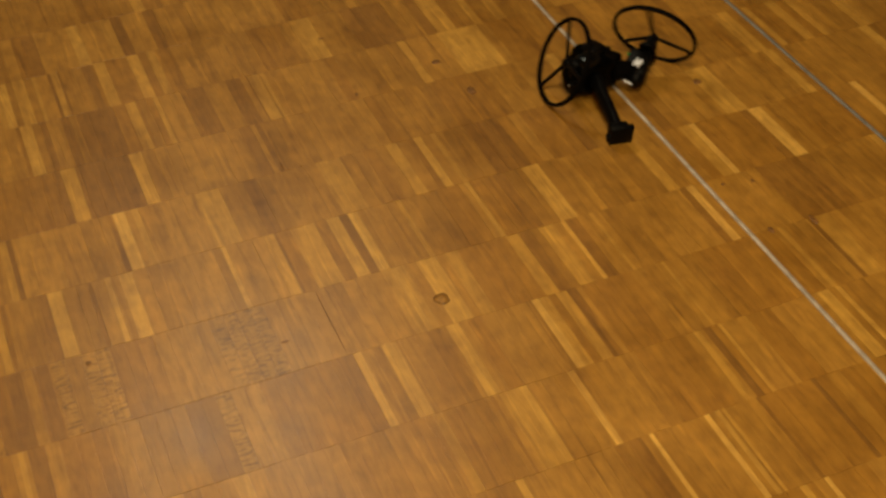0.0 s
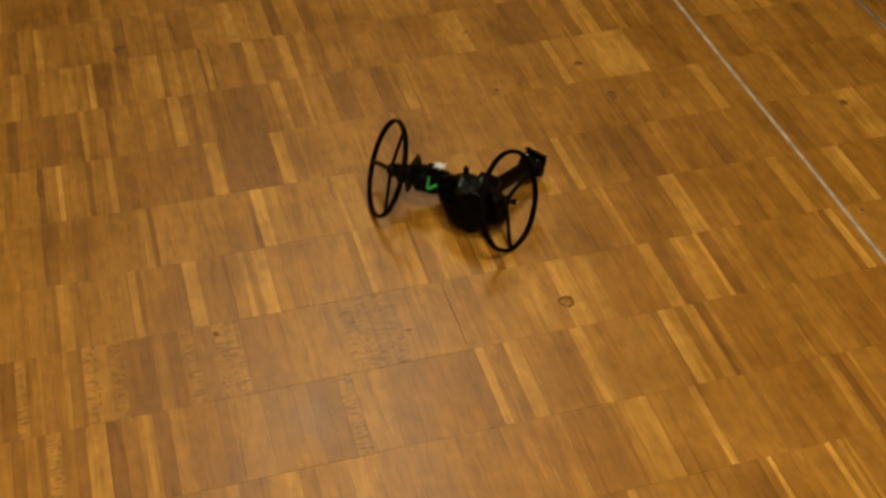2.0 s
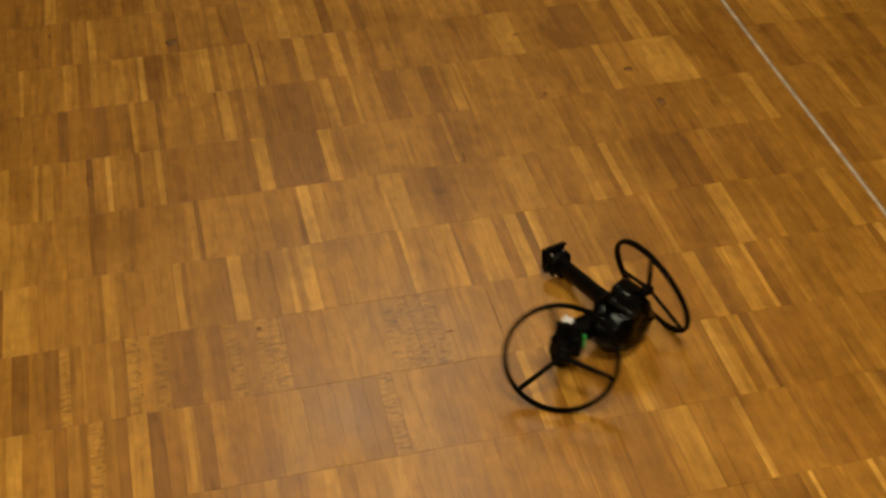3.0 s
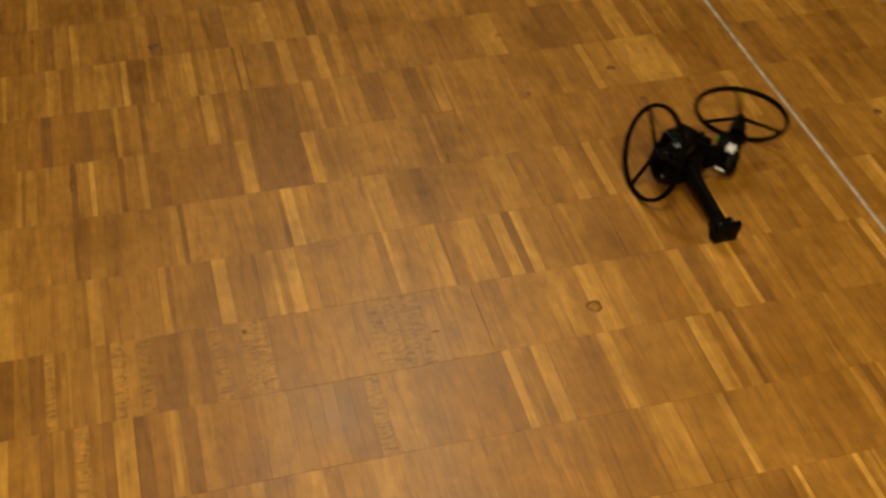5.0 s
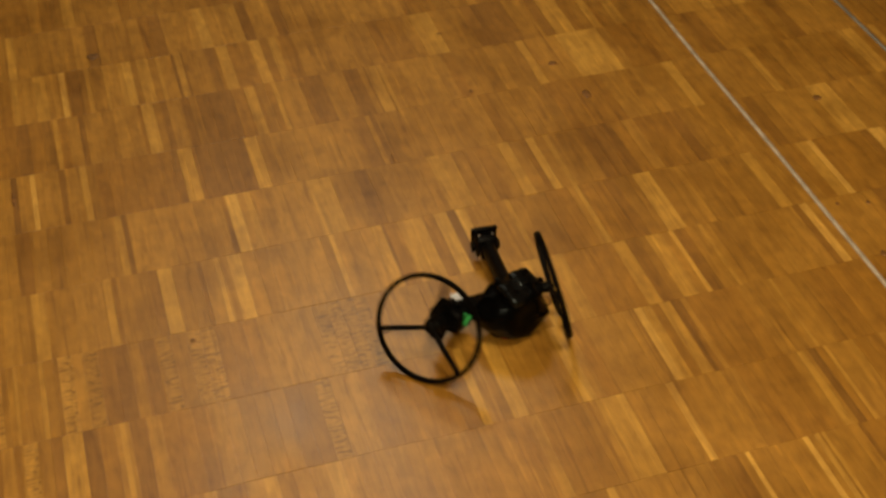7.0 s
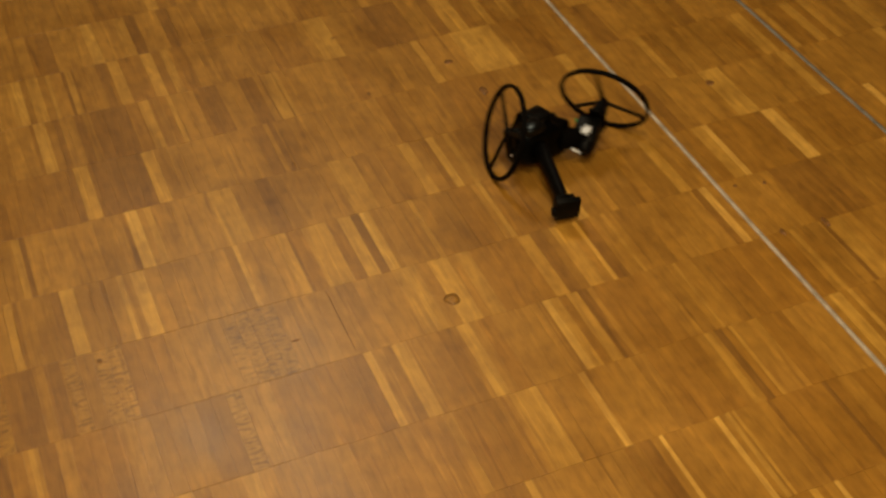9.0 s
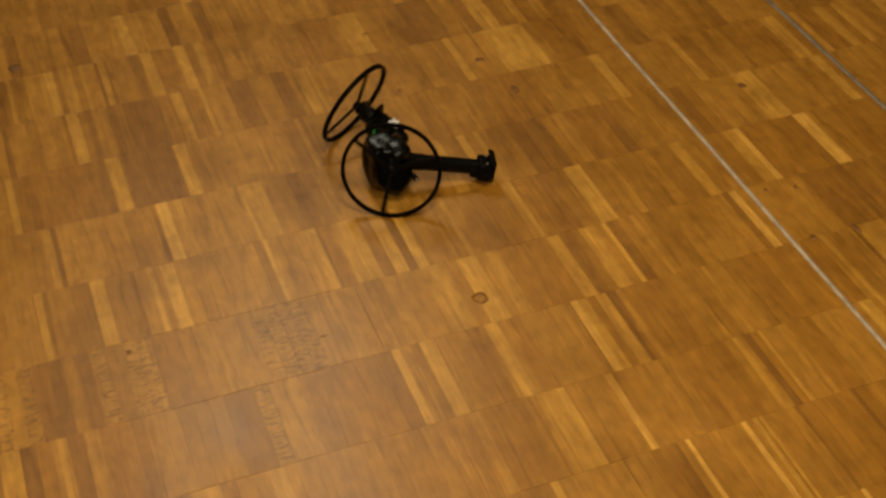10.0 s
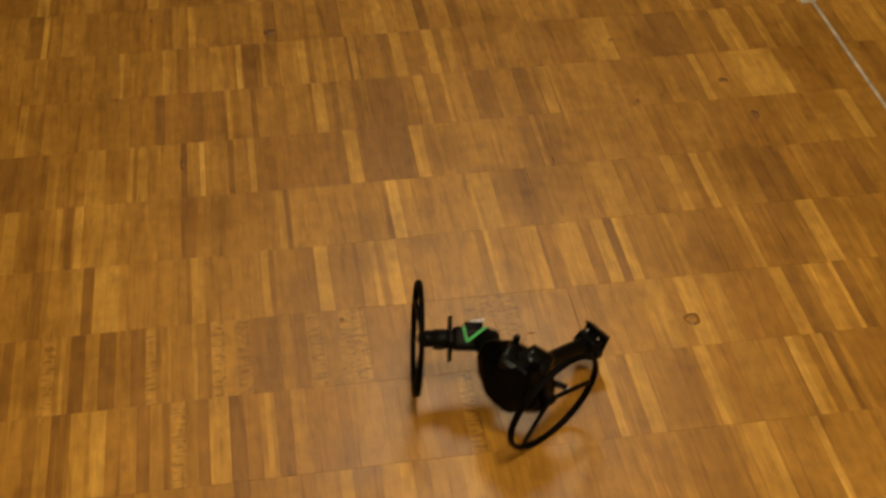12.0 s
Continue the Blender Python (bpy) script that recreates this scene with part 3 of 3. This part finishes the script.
LOOKS = {"mid": "honey-brown", "light": "light brown", "pale": "pale", "straw": "straw-coloured", "sliver": "narrow bright straw-coloured", "russet": "russet brown",
         "dark": "dark", "deep": "very dark streaked", "flecked": "ray-flecked", "pale_flecked": "pale ray-flecked"}
for tone, list_of in rest.items():
    verts, faces = [], []
    for piece in list_of:
        n = len(verts)
        verts += finger_verts(*piece)
        faces += [tuple(n + i for i in f) for f in FACES]
    me = bpy.data.meshes.new("parquet_fingers")
    me.from_pydata(verts, [], faces)
    me.materials.append(OAK["many"][tone])
    ob = new("parquet_fingers", me)
    ob.parent = floor
    tagged(ob, "rows of " + LOOKS[tone] + " oak parquet fingers", kind="stuff")


# ---- what moves ----
# seconds, place, heading, pitch and roll of the robot
BODY = [
    (0.0, 0.537, 0.346, 0.074, 186.5, 1.1, -1.2),
    (0.5, 0.383, 0.437, 0.079, 227.1, 1.7, -1.6),
    (1.0, 0.168, 0.401, 0.081, 270.7, 5.2, -2.2),
    (1.5, 0.033, 0.267, 0.107, 294.3, 1.8, 9.7),
    (1.8, -0.063, 0.192, 0.115, 305.2, -1.1, 16.4),
    (2.0, -0.128, 0.138, 0.083, 321.3, 3.8, 2.3),
    (2.5, -0.160, -0.038, 0.077, 351.2, 5.7, -1.4),
    (2.7, -0.127, -0.121, 0.081, 367.8, 4.9, -1.7),
    (3.0, -0.045, -0.207, 0.080, 392.1, 4.8, -1.1),
    (3.3, 0.065, -0.251, 0.079, 416.5, 4.6, -0.4),
    (3.6, 0.183, -0.244, 0.077, 440.9, 4.4, 0.2),
    (3.9, 0.287, -0.189, 0.076, 465.2, 4.3, 0.8),
    (4.2, 0.358, -0.095, 0.075, 489.6, 4.1, 1.5),
    (4.5, 0.383, 0.020, 0.074, 513.9, 3.9, 2.1),
    (5.0, 0.292, 0.195, 0.079, 560.9, -1.0, -3.4),
    (5.5, 0.103, 0.271, 0.086, 604.3, -1.9, -2.7),
    (6.0, -0.091, 0.212, 0.075, 638.6, 7.9, 3.4),
    (6.5, -0.174, 0.023, 0.077, 687.3, 6.1, -1.7),
    (7.0, -0.110, -0.165, 0.079, 731.4, 5.4, -1.0),
    (7.5, 0.083, -0.268, 0.063, 776.4, 5.8, -4.4),
    (7.7, 0.159, -0.258, 0.076, 796.8, 5.6, -0.4),
    (8.0, 0.281, -0.202, 0.077, 822.4, 5.0, -0.8),
    (8.3, 0.362, -0.098, 0.078, 848.0, 4.4, -1.2),
    (8.6, 0.386, 0.032, 0.078, 873.6, 3.9, -1.6),
    (8.9, 0.348, 0.157, 0.079, 899.2, 3.3, -2.0),
    (9.2, 0.256, 0.250, 0.080, 924.9, 2.7, -2.5),
    (9.5, 0.133, 0.290, 0.080, 950.5, 2.1, -2.9),
    (10.0, -0.050, 0.268, 0.083, 990.9, 1.9, -0.8),
    (10.5, -0.206, 0.113, 0.087, 1023.6, 6.0, 6.0),
    (11.0, -0.254, 0.061, 0.076, 1035.3, 8.1, 1.6),
    (11.5, -0.255, -0.121, 0.096, 1065.9, 4.6, 6.2),
    (11.7, -0.283, -0.166, 0.119, 1046.4, -2.9, 11.7),
    (12.0, -0.355, -0.244, 0.114, 1039.9, 1.0, 8.3),
]
# seconds and each arm's turn about its hinge, as an axis times radians
ARM = [
    (0.0, -0.010, 0.022, 0.009),
    (0.5, -0.001, 0.032, 0.036),
    (1.0, 0.003, -0.009, -0.005),
    (1.5, 0.336, -0.298, 0.239),
    (1.8, 0.491, -0.515, 0.251),
    (2.0, 0.020, -0.058, -0.035),
    (2.5, -0.027, 0.026, -0.016),
    (2.7, -0.021, 0.023, -0.010),
    (4.5, 0.025, -0.017, 0.025),
    (5.0, -0.005, 0.031, 0.029),
    (5.5, 0.011, -0.033, -0.019),
    (6.0, 0.013, 0.008, 0.032),
    (6.5, -0.033, 0.063, 0.017),
    (7.0, -0.026, 0.027, -0.014),
    (7.5, -0.109, 0.216, 0.069),
    (7.7, -0.032, 0.014, -0.041),
    (9.5, -0.005, 0.031, 0.028),
    (10.0, 0.017, -0.029, -0.006),
    (10.5, 0.118, -0.153, 0.025),
    (11.0, -0.019, 0.001, -0.034),
    (11.5, 0.109, -0.221, -0.073),
    (11.7, 0.465, -0.506, 0.217),
    (12.0, 0.268, -0.395, -0.002),
]
ARM_B = [
    (0.0, -0.030, -0.070, 0.034),
    (0.5, 0.022, 0.028, -0.041),
    (1.0, 0.003, 0.040, 0.018),
    (1.5, 0.003, 0.169, 0.108),
    (1.8, 0.063, 0.027, -0.151),
    (2.0, -0.032, 0.011, 0.095),
    (2.5, 0.028, -0.034, -0.099),
    (2.7, 0.010, 0.103, 0.044),
    (4.5, -0.051, -0.180, 0.015),
    (5.0, 0.020, 0.063, -0.012),
    (5.5, 0.084, 0.181, -0.101),
    (6.0, -0.063, -0.135, 0.079),
    (6.5, -0.028, 0.083, 0.134),
    (7.0, 0.033, 0.088, -0.030),
    (7.5, -0.013, -0.088, -0.026),
    (7.7, 0.033, -0.068, -0.137),
    (9.5, 0.016, 0.079, 0.011),
    (10.0, 0.066, 0.040, -0.152),
    (10.5, -0.051, -0.110, 0.064),
    (11.0, -0.002, -0.101, -0.065),
    (11.5, -0.001, 0.017, 0.014),
    (11.7, 0.158, 0.252, -0.256),
    (12.0, 0.098, 0.307, -0.054),
]

# seconds and degrees by which each wheel has turned on its axle
SPIN_A = [(0.0, -35), (0.5, -260), (1.0, -510), (2.0, -868), (2.5, -1111), (2.7, -1206), (4.5, -1962), (5.0, -2199), (5.5, -2449), (6.5, -2927), (7.0, -3158), (7.5, -3410), (7.7, -3504), (9.5, -4352), (10.0, -4585), (11.0, -4943), (11.5, -5151), (11.7, -5178), (12.0, -5218)]
SPIN_B = [(0.0, 6), (0.5, 121), (1.0, 274), (1.5, 359), (2.0, 488), (2.5, 592), (5.0, 1098), (5.5, 1225), (6.0, 1340), (6.5, 1472), (7.5, 1710), (9.5, 2183), (10.0, 2294), (10.5, 2412), (11.0, 2516), (11.5, 2629), (11.7, 2736), (12.0, 2872)]
# seconds and degrees by which the hinged arm has rolled about its own length
ROLL = [(0.0, 0), (1.0, 0), (1.3, 30), (1.5, 80), (1.8, 80), (2.0, 5), (2.5, 0), (10.0, 0), (10.5, 24), (11.0, 3), (11.5, 18), (11.7, 55), (12.0, 54)]


def rolled(t):
    return float(np.interp(t, *zip(*ROLL)))


def turned(v):
    v = Vector(v)
    return Matrix.Rotation(v.length, 4, v.normalized()) if v.length > 1e-6 else Matrix()


def spun(out, spin, back=0):
    """Rows of a wheel that turns on its axle, every tenth of a second; back: less the roll of its arm."""
    ts, angles = zip(*spin)
    return [(k / 10, Matrix.Translation((0, 0, out)) @ Matrix.Rotation(radians(float(np.interp(k / 10, ts, angles)) - back * rolled(k / 10)), 4, "Z")) for k in range(121)]


# seconds, metres by which the pod rides up between its wheels, and degrees by which its tail dips meanwhile
LIFT = [(0.0, 0, 0), (1.0, 0, 0), (1.3, 0.014, 4), (1.5, 0.030, 8.5), (1.8, 0.032, 9), (2.0, 0.003, 1), (2.5, 0, 0), (10.0, 0, 0), (10.5, 0.016, 4.5), (11.0, 0.008, 2.5),
        (11.5, 0.016, 5), (11.7, 0.016, 5), (12.0, 0.015, 5)]


def lifted(t):
    ts, rises, dips = zip(*LIFT)
    return Matrix.Translation((0, 0, float(np.interp(t, ts, rises)))) @ Matrix.Rotation(-radians(float(np.interp(t, ts, dips))), 4, "X")


def motions():
    walk(robot, [(t, Matrix.Translation((x, y, z)) @ Matrix.Rotation(radians(a), 4, "Z") @ Matrix.Rotation(radians(b), 4, "X")
                  @ Matrix.Rotation(radians(c), 4, "Y") @ lifted(t)) for t, x, y, z, a, b, c in BODY])
    walk(arm_a, [(t, lifted(t).inverted() @ Matrix.Translation(JOINT) @ turned((a, b, c)) @ axes(AXIS_A) @ Matrix.Rotation(radians(rolled(t)), 4, "Z")) for t, a, b, c in ARM])
    walk(arm_b, [(t, lifted(t).inverted() @ Matrix.Translation(JOINT_B) @ turned((a, b, c)) @ axes(AXIS_B)) for t, a, b, c in ARM_B])
    walk(wheel_a, spun(0.085, SPIN_A, 1))
    walk(wheel_b, spun(0.050, SPIN_B))


motions()
